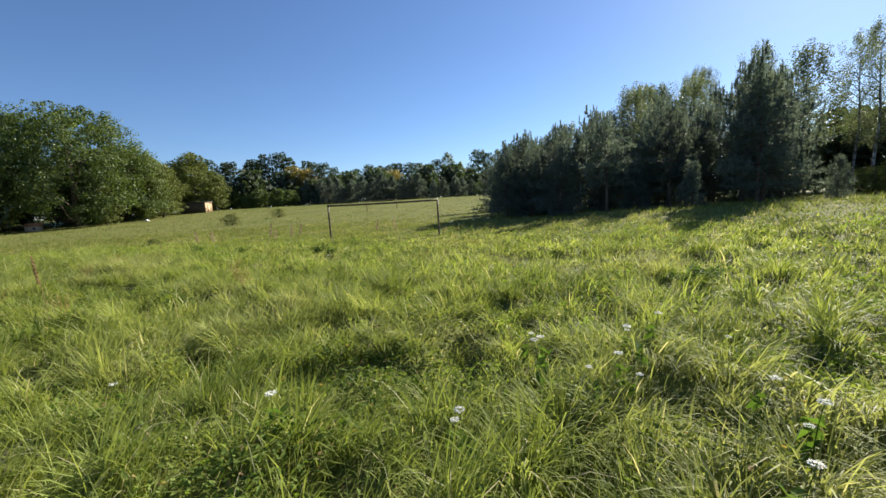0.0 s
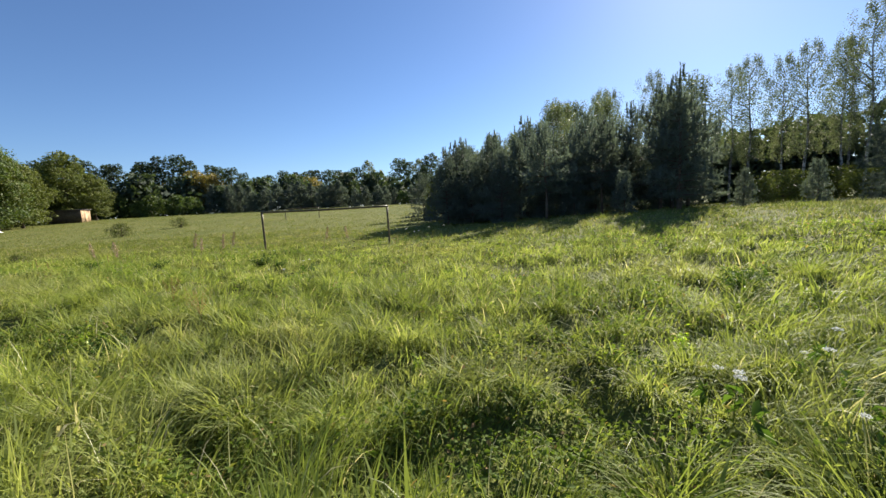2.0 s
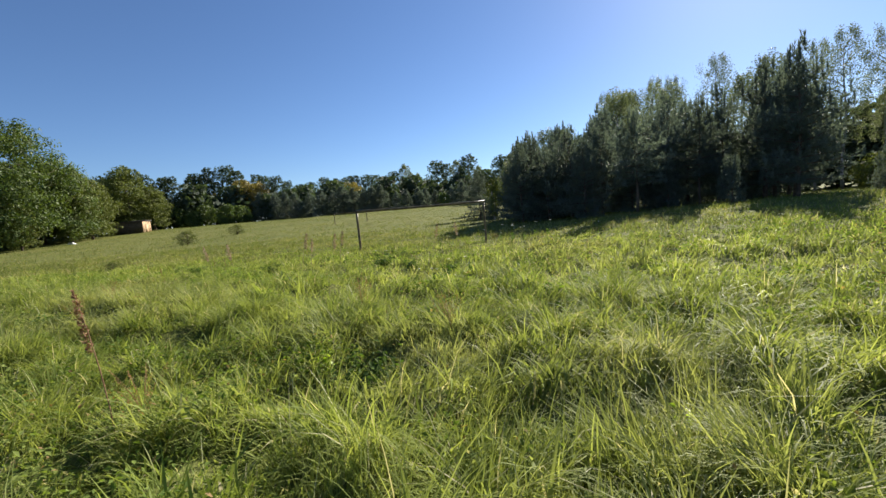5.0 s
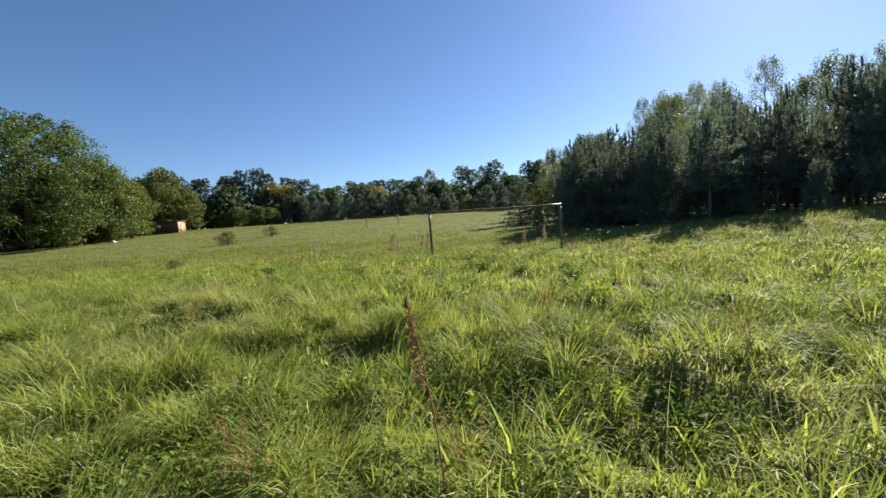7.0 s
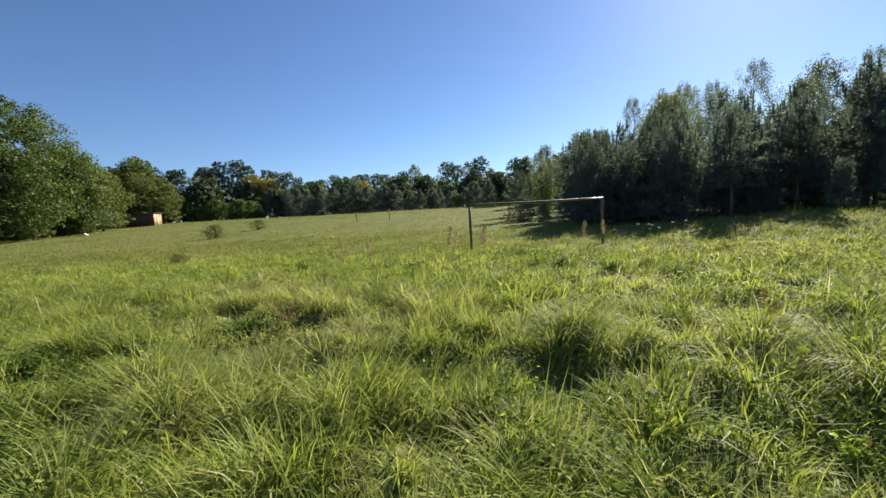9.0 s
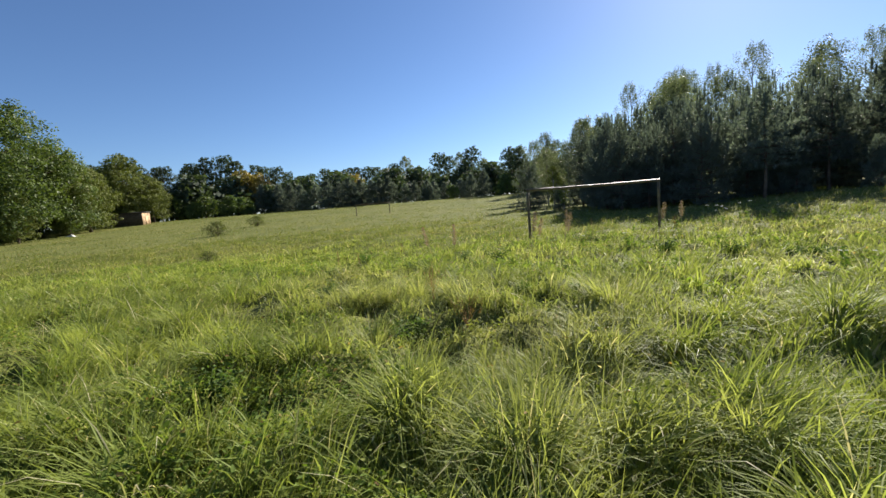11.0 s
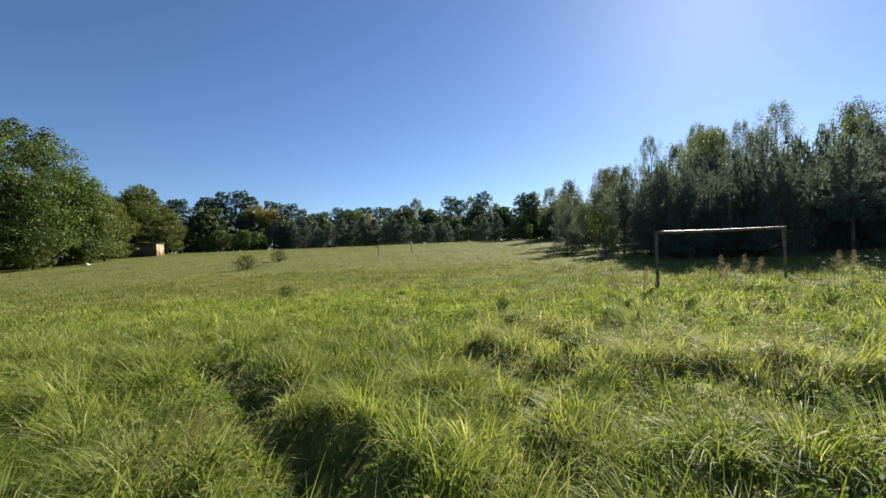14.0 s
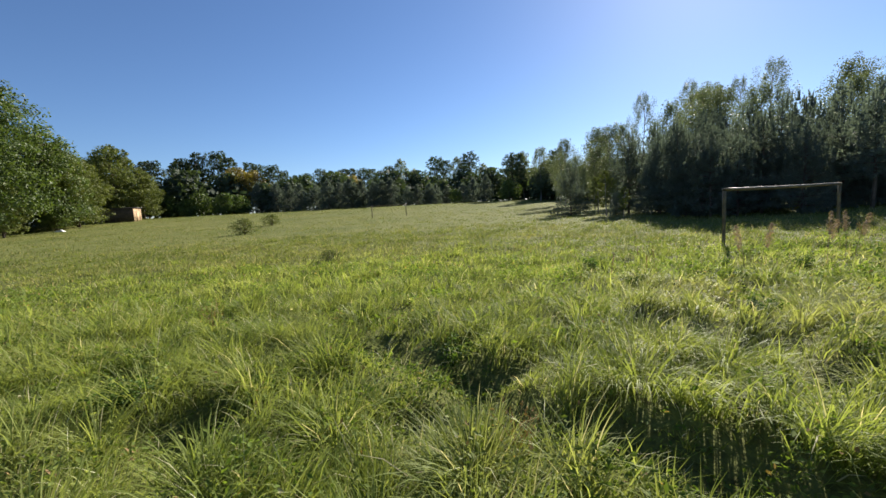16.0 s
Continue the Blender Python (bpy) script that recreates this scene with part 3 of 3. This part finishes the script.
plant(birch_b, 13.3, [(31.6, 45.0, 13.4), (36.0, 50.0, 15.0), (41.0, 47.0, 14.6), (30.8, 62.0, 12.6), (31.7, 75.0, 12.4), (28.6, 63.0, 9.4), (23.2, 60.0, 7.8), (51.8, 70.0, 18.4), (44.0, 58.0, 17.0), (42.0, 38.0, 13.0), (37.0, 66.0, 13.5), (46.0, 84.0, 16.0), (54.6, 45.0, 17.6), (47.8, 110.0, 14.5), (38.0, 86.0, 11.0)])
sapling = broadleaf("birch_sapling", "thin pale green leafy sapling lit by the sun", "saplings at the copse edge", 5.0, 0.75, 0.7, 16, 1500, 0.17, LIGHT_LEAF, BIRCH_BARK, 1.1, 0.05, 0.5, 0.1)
plant(sapling, 5.0, [(15.0, 44.2, 4.8), (13.6, 40.2, 2.9), (19.0, 50.5, 4.6), (21.0, 30.3, 3.0), (24.0, 33.0, 2.4)])
scrub = broadleaf("scrub_bush", "low sunlit green scrub bush under the birches", "scrub bushes", 2.6, 1.9, 0.2, 18, 2600, 0.2, LIGHT_LEAF, BARK, 1.0, 0.06, 0.45, 0.3)
plant(scrub, 2.6, [(43.7, 26.0, 2.4), (47.0, 24.0, 2.8), (50.0, 30.0, 3.2), (44.0, 20.5, 2.2), (55.0, 19.5, 3.0), (39.0, 25.0, 2.0)])

# broadleaved trees along the other edge
EDGE = "broadleaved trees along the field"
oak = broadleaf("oak_tree", "huge rounded dark green broadleaved tree, foliage to the ground", EDGE, 22.0, 11.0, 0.6, 135, 56000, 0.36, OAK_LEAF, shape=0.85, trunk_r=0.45, lobe=0.22, hollow=0.6, clump=30, dome=True)
plant(oak, 22.0, [(-64.4, 87.0, 24.0), (-77.0, 85.0, 23.6), (-62.0, 97.5, 16.8), (-82.0, 78.0, 20.0)])
ash = broadleaf("broadleaf_tree", "rounded green broadleaved tree with sunlit yellowish edges", EDGE, 14.0, 5.4, 0.5, 80, 22000, 0.3, LIGHT_LEAF, shape=0.9, trunk_r=0.3, lobe=0.26, hollow=0.7, clump=24)
plant(ash, 14.0, [(-56.6, 119.0, 16.8), (-57.2, 97.5, 15.2), (-56.4, 102.5, 13.2), (-52.4, 121.5, 11.5), (-62.0, 109.0, 15.0), (-68.0, 99.0, 17.0), (-71.5, 77.5, 9.5), (-57.0, 84.5, 8.0), (-78.0, 72.0, 11.0), (-62.0, 122.0, 14.0)])

# the wood across the field
WOOD = "trees of the far wood"
wood_a = broadleaf("wood_tree", "dark green tree of the wood edge", WOOD, 19.0, 4.8, 2.5, 44, 5200, 0.5, FAR_LEAF, shape=1.1, trunk_r=0.28, lobe=0.32, hollow=0.6, clump=12)
plant(wood_a, 19.0, [(-59.2, 150, 18), (-50, 153, 18), (-41.9, 151, 20.8), (-31, 156, 17), (-26.1, 150, 16), (-23.2, 155, 14.6), (-16, 165, 14.5), (-11, 168, 16.4), (-4, 180, 16.5), (6.4, 178, 17.4), (14, 186, 17), (19, 190, 19.5), (33.8, 195, 15), (36.7, 175, 21.4), (48.3, 165, 21.8), (43, 158, 16), (51.2, 150, 13), (57, 145, 16), (60, 120, 16), (49.4, 130, 16), (-66, 148, 19), (-73, 140, 18), (28, 180, 16), (64, 105, 18)])
wood_p = broadleaf("wood_pine", "tall dark pine with a layered crown over the wood edge", WOOD, 21.0, 3.6, 9.0, 34, 4200, 0.42, FAR_LEAF, BARK, 0.85, 0.22, 0.36, 0.5, 0.55, clump=14)
plant(wood_p, 21.0, [(-51.9, 150, 18.6), (-47.3, 150, 20.2), (-38.9, 152, 19), (-55, 156, 18), (-62, 152, 18), (-1.0, 184, 18), (1.5, 176, 17.2), (-7, 176, 16.5), (10, 182, 17.5), (-34, 158, 18), (-20, 166, 14), (40, 172, 19.4), (53.6, 132, 16.5), (-70, 146, 19)])
wood_b = broadleaf("wood_birch", "pale birch standing at the far wood", WOOD, 22.0, 3.6, 4.0, 30, 3200, 0.55, BIRCH_LEAF, BIRCH_BARK, 1.15, 0.2, 0.38, 0.2)
plant(wood_b, 22.0, [(24.7, 191, 22.4), (44, 168, 20), (53.6, 130, 16.4), (48.0, 150, 15), (30.0, 188, 17.5)])
autumn = broadleaf("maple_tree", "maple turning yellow in front of the dark wood", WOOD, 15.0, 4.6, 3.0, 26, 3600, 0.55, YELLOW_LEAF, shape=1.0, trunk_r=0.25, lobe=0.42)
plant(autumn, 15.0, [(-35.6, 146, 14.4), (-31.6, 147, 13.4), (-45.5, 146, 10.5), (-0.5, 160, 12.5)])
young = pine("young_wood_pine", "bushy young grey-green pine before the wood", "young pines before the wood", 9.0, 3.3, 0.3, 0.6, 0.7, 0.1, 3, NEEDLE, 3)
plant(young, 9.0, [(-17.4, 128, 7.2), (-13.4, 130, 7.0), (-9.8, 128, 7.8), (-6.5, 131, 7.2), (-3.5, 128, 8.2), (-0.2, 130, 7.6), (2.9, 128, 7.2), (5.6, 129, 7.4), (8.0, 128, 7.8), (12.9, 128, 5.6), (16.4, 129, 6.0), (20.1, 128, 6.2), (22.8, 130, 6.0), (25.5, 128, 5.2), (31.1, 128, 5.8), (35.0, 129, 7.4), (39.0, 128, 8.0), (-20.5, 131, 7.6), (-24.0, 134, 8.0), (-29, 137, 8.5)])
bushy = broadleaf("edge_bush", "rounded grey-green willow bush before the wood", "bushes before the wood", 6.0, 3.2, 0.2, 40, 2600, 0.45, OAK_LEAF, shape=0.9, trunk_r=0.12, lobe=0.3)
plant(bushy, 6.0, [(-49.9, 130, 6.6), (-42.4, 128, 6.0), (-36.5, 128, 5.8), (-33.5, 131, 5.4), (-44.5, 127, 4.6), (28.0, 127, 4.4), (45.0, 124, 6.5)])
dusk = broadleaf("understorey_tree", "dark low tree filling the wood edge", "understorey of the wood", 10.0, 5.0, 0.2, 26, 1100, 1.15, FAR_LEAF, shape=0.85, trunk_r=0.2, lobe=0.45)
plant(dusk, 10.0, [(x + 2.5 * math.sin(x * 1.7), 143 + 9 * math.sin(x * 0.31) + max(0.0, 10 * math.sin((x + 30) * 0.035)), 10.5 + 2.0 * math.sin(x * 2.3)) for x in range(-76, 66, 6)] + [(58, 112, 9), (62, 96, 10), (66, 88, 11), (56, 100, 9), (70, 70, 12), (66, 50, 11), (68, 40, 11), (70, 30, 11), (68, 20, 10), (60, 36, 7), (61, 26, 7), (60, 46, 8), (63, 16, 7), (57, 54, 8), (56, 64, 8), (57, 20, 5), (50, 44, 7), (46, 40, 6), (-72, 96, 12), (-74, 84, 12), (-66, 132, 11), (-72, 120, 12), (-72, 108, 12), (-70, 72, 12), (-76, 60, 12), (-47, 134, 8), (-43, 139, 9), (-53, 135, 8), (-57, 130, 8), (66, 140, 11), (71, 130, 11), (74, 118, 12), (72, 150, 12), (64, 153, 12), (78, 105, 12), (76, 94, 12), (66, 35, 10), (67, 25, 10), (65, 44, 10), (55, 116, 11), (60, 126, 11), (51, 112, 9)] + [(x, 168 + 6 * math.sin(x), 11) for x in range(-90, 80, 10)])
field_bush = broadleaf("field_bush", "loose grey-green bush growing alone on the field", "bushes on the field", 1.6, 1.35, 0.05, 30, 1300, 0.13, LIGHT_LEAF, BARK, 0.9, 0.03, 0.34, 0.05)
plant(field_bush, 1.6, [(-20.9, 57.0, 1.7), (-19.9, 75.0, 1.7), (-12.95, 26.4, 0.5)])


# ---- goals, shed and other built things ----
def goal(label, x, y, wide, tall, r, turn=0.0):
    root = tree_root("football_goal", label, "goal", "football goals")
    root.matrix_basis = pose(x, y, 0, 0, 0, turn)
    for px in (0, wide):
        g = gz(x + px * math.cos(radians(turn)), y + px * math.sin(radians(turn)))
        z = np.linspace(g - 0.3, tall - r, 7)
        part("post", [tube(np.stack([px + 0.006 * np.sin(z * 3), 0 * z, z], 1), np.full(7, r), 12)], RUSTED, root, smooth=True)
    s = np.concatenate([[-r * 1.15], np.linspace(-r, wide + r, 11), [wide + r * 1.15]])
    part("crossbar", [tube(np.stack([s, 0 * s, tall - 0.02 * np.sin(np.clip(s / wide, 0, 1) * np.pi)], 1), np.array([0.25 * r] + [r] * 11 + [0.25 * r]), 12)], RUSTED, root, "rusty brown pipe with worn paint", smooth=True)
    return root


goal("old brown metal football goal without a net, in long grass", 0, 20.5, 6.0, 2.0, 0.052)
goal("distant rusty football goal without a net, on the far field", -4.1, 80.6, 6.1, 2.82, 0.075, 0.0)

shed = tagged(new("wooden_shed"), "long wooden shed under trees, shade and sunlight put into its wall colours", "shed")
g = 2.45
shed.matrix_basis = pose(-58.6, 113.2, g, 0, 0, -2)
# long side takes the shade-toned planks, the end wall the sunlit-toned ones
for q in range(36):
    part("plank", [box(q * 0.2, q * 0.2 + 0.19, -0.03 + 0.006 * (q % 3), 0.0, 0, 3.0)], PLANK_SHADED, shed)
for q in range(18):
    part("plank", [box(7.2, 7.23 + 0.006 * (q % 3), q * 0.2, q * 0.2 + 0.19, 0, 3.0)], PLANK_LIT, shed)
part("wall", [box(0, 7.17, 3.55, 3.6, 0, 3.0), box(0, 0.05, 0.02, 3.55, 0, 3.0)], PLANK_SHADED, shed)
part("roof", [box(-0.25, 7.5, -0.25, 3.85, 3.0, 3.14)], ROOF_FELT, shed, "flat dark felt roof")
part("floor", [box(0.06, 7.1, 0.05, 3.5, -0.4, 0.1)], PLANK_SHADED, shed)
part("doorway", [box(7.24, 7.27, 1.2, 2.2, 0.1, 2.1)], PLANK_LIT, shed, "closed plank door")

house = tagged(new("garden_house"), "small pale garden house with an orange roof, half hidden by trees", "house")
house.matrix_basis = pose(-65.0, 75.9, gz(-62, 75), 0, 0, 20) @ Matrix.Scale(0.5, 4)
part("wall", [box(0, 4.0, 0, 3.0, -0.2, 2.1)], RENDERED, house)
rv = np.array([(-0.3, -0.3, 2.1), (4.3, -0.3, 2.1), (4.3, 3.3, 2.1), (-0.3, 3.3, 2.1), (-0.3, 1.5, 3.3), (4.3, 1.5, 3.3)])
part("roof", [(rv, np.array([(0, 1, 5), (0, 5, 4), (2, 3, 4), (2, 4, 5), (1, 2, 5), (3, 0, 4), (0, 2, 1), (0, 3, 2)]))], ROOF_TILE, house, "orange pitched roof")
part("window", [box(2.2, 3.0, -0.04, -0.004, 0.8, 1.7)], PLANK_SHADED, house)

# a crumpled white sheet lying at the foot of the trees
u, w = np.meshgrid(np.linspace(0, 1, 16), np.linspace(0, 1, 9), indexing="xy")
sz = 0.32 * np.sin(np.pi * u) ** 0.6 * np.sin(np.pi * w) ** 0.6 * (1 + 0.25 * np.sin(9 * u + 4 * w)) + 0.02
sv = np.stack([-54.6 + 1.3 * u, 91.2 + 0.9 * w, sz + gz(-54, 92)], -1).reshape(-1, 3)
i, k = np.meshgrid(np.arange(8), np.arange(15), indexing="ij")
b = (i * 16 + k).ravel()[:, None]
sheet = new("white_sheet", tri_mesh("white_sheet", sv, np.concatenate([b + [0, 1, 17], b + [0, 17, 16]]), SHEET, True))
tagged(sheet, "crumpled white plastic sheet heaped at the tree edge", "sheet")


# ---- herbs and flowers ----
def stem(h, lean=0.1, r=0.004, sides=4):
    z = np.linspace(-0.03, h, 5)
    a = rng.uniform(0, 6.28)
    o = lean * h * (z / h) ** 2
    return tube(np.stack([o * math.cos(a), o * math.sin(a), z], 1), np.linspace(r, r * 0.5, 5), sides), (lean * h * math.cos(a), lean * h * math.sin(a), h)


def umbel(h, wide, label="white flat umbel flower on a thin green stalk", group="white umbel flowers"):
    root = tagged(new("wild_carrot"), label, "flower", group)
    st, top = stem(h, 0.15, 0.004)
    part("stalk", [st], HERB, root)
    n = 90
    r, a = wide * np.sqrt(rng.random(n)), rng.uniform(0, 6.28, n)
    c = np.stack([top[0] + r * np.cos(a), top[1] + r * np.sin(a), top[2] + 0.02 - 0.25 * r + rng.normal(0, 0.004, n)], 1)
    part("flower_head", [leaves(c, wide * 0.3, np.tile((0, 0, 1.6), (n, 1)), 0.9)], UMBEL, root)
    k = 10
    part("foliage", [leaves(np.stack([rng.normal(0, 0.05, k), rng.normal(0, 0.05, k), rng.uniform(0.05, h * 0.7, k)], 1), 0.12, None, 0.4)], HERB, root)["kind"] = "stuff"
    return root


flower = umbel(0.44, 0.034)
FLOWERS = [(5.45, 2.07), (5.59, 1.97), (5.49, 1.76), (7.35, 1.68), (6.69, 0.7), (6.78, 0.43), (6.64, 0.36), (6.2, -0.03), (4.58, 0.91), (4.64, 0.7), (1.77, 1.83), (3.32, 1.08), (6.55, 2.14), (6.8, 2.11), (6.44, 1.8), (5.78, 1.27), (6.1, 1.26), (6.05, 1.37), (1.23, 11.35), (1.65, 11.61), (2.11, 11.9), (2.4, 11.06), (1.72, 11.23), (3.39, 18.88), (0.54, 15.84), (0.93, 16.21), (-0.51, 16.31), (9.51, 18.38), (10.93, 18.6)]
for x, y in FLOWERS[1:]:
    s = rng.uniform(0.8, 1.2)
    copy_thing(flower, pose(x, y, gz(x, y), 0, 0, rng.uniform(0, 360)) @ Matrix.Scale(s, 4))
flower.matrix_basis = pose(FLOWERS[0][0], FLOWERS[0][1], gz(*FLOWERS[0]))


tall_flower = umbel(0.8, 0.052, "tall white umbel flower standing before the shaded copse", "tall umbel flowers by the goal")
for x, y in [(6.0, 18.4), (6.3, 17.9), (6.6, 18.5), (6.9, 18.1), (7.2, 18.6), (7.5, 18.2), (5.3, 18.9), (8.3, 18.6)]:
    copy_thing(tall_flower, pose(x, y, gz(x, y), 0, 0, rng.uniform(0, 360)) @ Matrix.Scale(rng.uniform(0.75, 1.15), 4))
tall_flower.matrix_basis = pose(6.45, 18.2, gz(6.45, 18.2))


def herb(name, label, category, group, h, wide, n, leaf, mat, narrow=0.5):
    root = tagged(new(name), label, category, group)
    sticks, cs, outs = [], [], []
    for q in range(9):
        st, top = stem(h * rng.uniform(0.6, 1.0), rng.uniform(0.2, 0.7) * wide / h * 2, 0.005)
        sticks.append(st)
        k = n // 9
        u = rng.uniform(0.15, 1.0, k)
        c = np.array(top)[None] * np.stack([u ** 2, u ** 2, u], 1) + rng.normal(0, 0.045, (k, 3))
        cs.append(c)
        outs.append(c / (np.linalg.norm(c, axis=1)[:, None] + 1e-6))
    part("stalk", sticks, mat, root)
    c = np.concatenate(cs)
    c[:, 2] = c[:, 2].clip(0.03, None)
    part("leaves", [leaves(c, leaf, np.concatenate(outs), narrow)], mat, root)
    return root


def scatter(proto, places, lo=0.8, hi=1.25):
    for x, y in places[1:]:
        copy_thing(proto, pose(x, y, gz(x, y), 0, 0, rng.uniform(0, 360)) @ Matrix.Scale(rng.uniform(lo, hi), 4))
    proto.matrix_basis = pose(*places[0], gz(*places[0]))


nettle = herb("nettle_clump", "dark green leafy weed clump among the grass", "weed", "dark weed clumps", 0.30, 0.32, 480, 0.055, HERB)
scatter(nettle, [(9.3, 4.6), (9.6, 4.9), (9.0, 4.4), (-6.54, 11.38), (-6.2, 11.7), (-7.84, 10.09), (-8.26, 10.38), (-3.46, 11.83), (-3.56, 17.81), (-3.04, 16.44), (-4.03, 12.76), (2.22, 12.41), (-6.32, 19.3), (11.5, 5.68), (2.51, 12.99), (-0.15, 6.06), (-7.23, 16.91), (-7.43, 14.38), (-11.8, 14.96), (-15.18, 14.98), (-5.31, 16.37), (1.3, 13.4), (0.6, 14.6)])
lime = herb("bright_weed", "small weed with bright yellow-green leaves", "weed", "bright leafy weeds", 0.30, 0.12, 45, 0.06, LIME_LEAF, 0.7)
scatter(lime, [(5.4, 3.0), (6.7, 3.4), (1.9, 4.3), (-0.5, 6.4), (-3.1, 8.5), (-4.2, 9.1), (-6.0, 9.6), (-5.1, 8.9), (-8.4, 11.4), (3.6, 3.8), (-1.6, 7.0)], 0.7, 1.0)


def seed_stalk(name, label, category, group, h, head, wide, mat, stalks, n=140, seed=0.045):
    root = tagged(new(name), label, category, group)
    st, cs = [], []
    for q in range(stalks):
        s, top = stem(h * rng.uniform(0.8, 1.0), rng.uniform(0.05, 0.22 if stalks == 1 else 0.5), 0.006 if stalks == 1 else 0.003)
        st.append(s)
        k = n // stalks
        u = rng.uniform(0, 1, k)
        b = np.array(top)
        fat = wide * np.sin(np.pi * np.clip(u * 0.85 + 0.12, 0, 1)) ** 0.8
        c = np.stack([b[0] * (1 - head * (1 - u)), b[1] * (1 - head * (1 - u)), b[2] - head * h * (1 - u)], 1)
        c[:, :2] += rng.normal(0, 1, (k, 2)) * fat[:, None] * 0.6
        cs.append(c)
    tagged(part("stalk", st, mat, root), kind="stuff" if stalks > 1 else "")
    tagged(part("seed_head", [leaves(np.concatenate(cs), seed, None, 0.4)], mat, root), kind="stuff" if stalks > 1 else "")
    return root


dock = seed_stalk("dock_plant", "reddish brown dry dock stalk with seed heads", "weed", "dry dock stalks", 1.37, 0.36, 0.024, DOCK, 1, 220, 0.032)
scatter(dock, [(-2.04, 5.65), (-5.14, 18.9), (-5.34, 18.2), (-7.18, 17.6), (-6.6, 17.2), (3.0, 20.9)], 0.42, 0.6)
plume = seed_stalk("plume_grass", "pale tan feathery reed plume swaying above the grass", "reed grass", "reed plumes by the goal", 1.25, 0.42, 0.065, PLUME, 1, 280)
scatter(plume, [(-2.0, 16.5), (-1.75, 16.7), (-1.0, 16.5), (-0.75, 16.8), (-4.2, 16.5), (-4.8, 16.4), (2.7, 17.0), (3.8, 17.2)], 0.85, 1.15)
sorrel = seed_stalk("sorrel_clump", "loose clump of rusty red sorrel stalks in the grass", "weed", "rusty sorrel clumps", 0.62, 0.5, 0.022, SORREL, 9, 240, 0.02)
scatter(sorrel, [(-3.1, 5.9), (-1.9, 5.8), (-5.7, 12.6), (-5.6, 11.2), (-15.0, 17.5), (-12.0, 12.9), (-0.1, 8.6), (0.9, 6.6), (6.2, 19.9)], 0.75, 1.1)
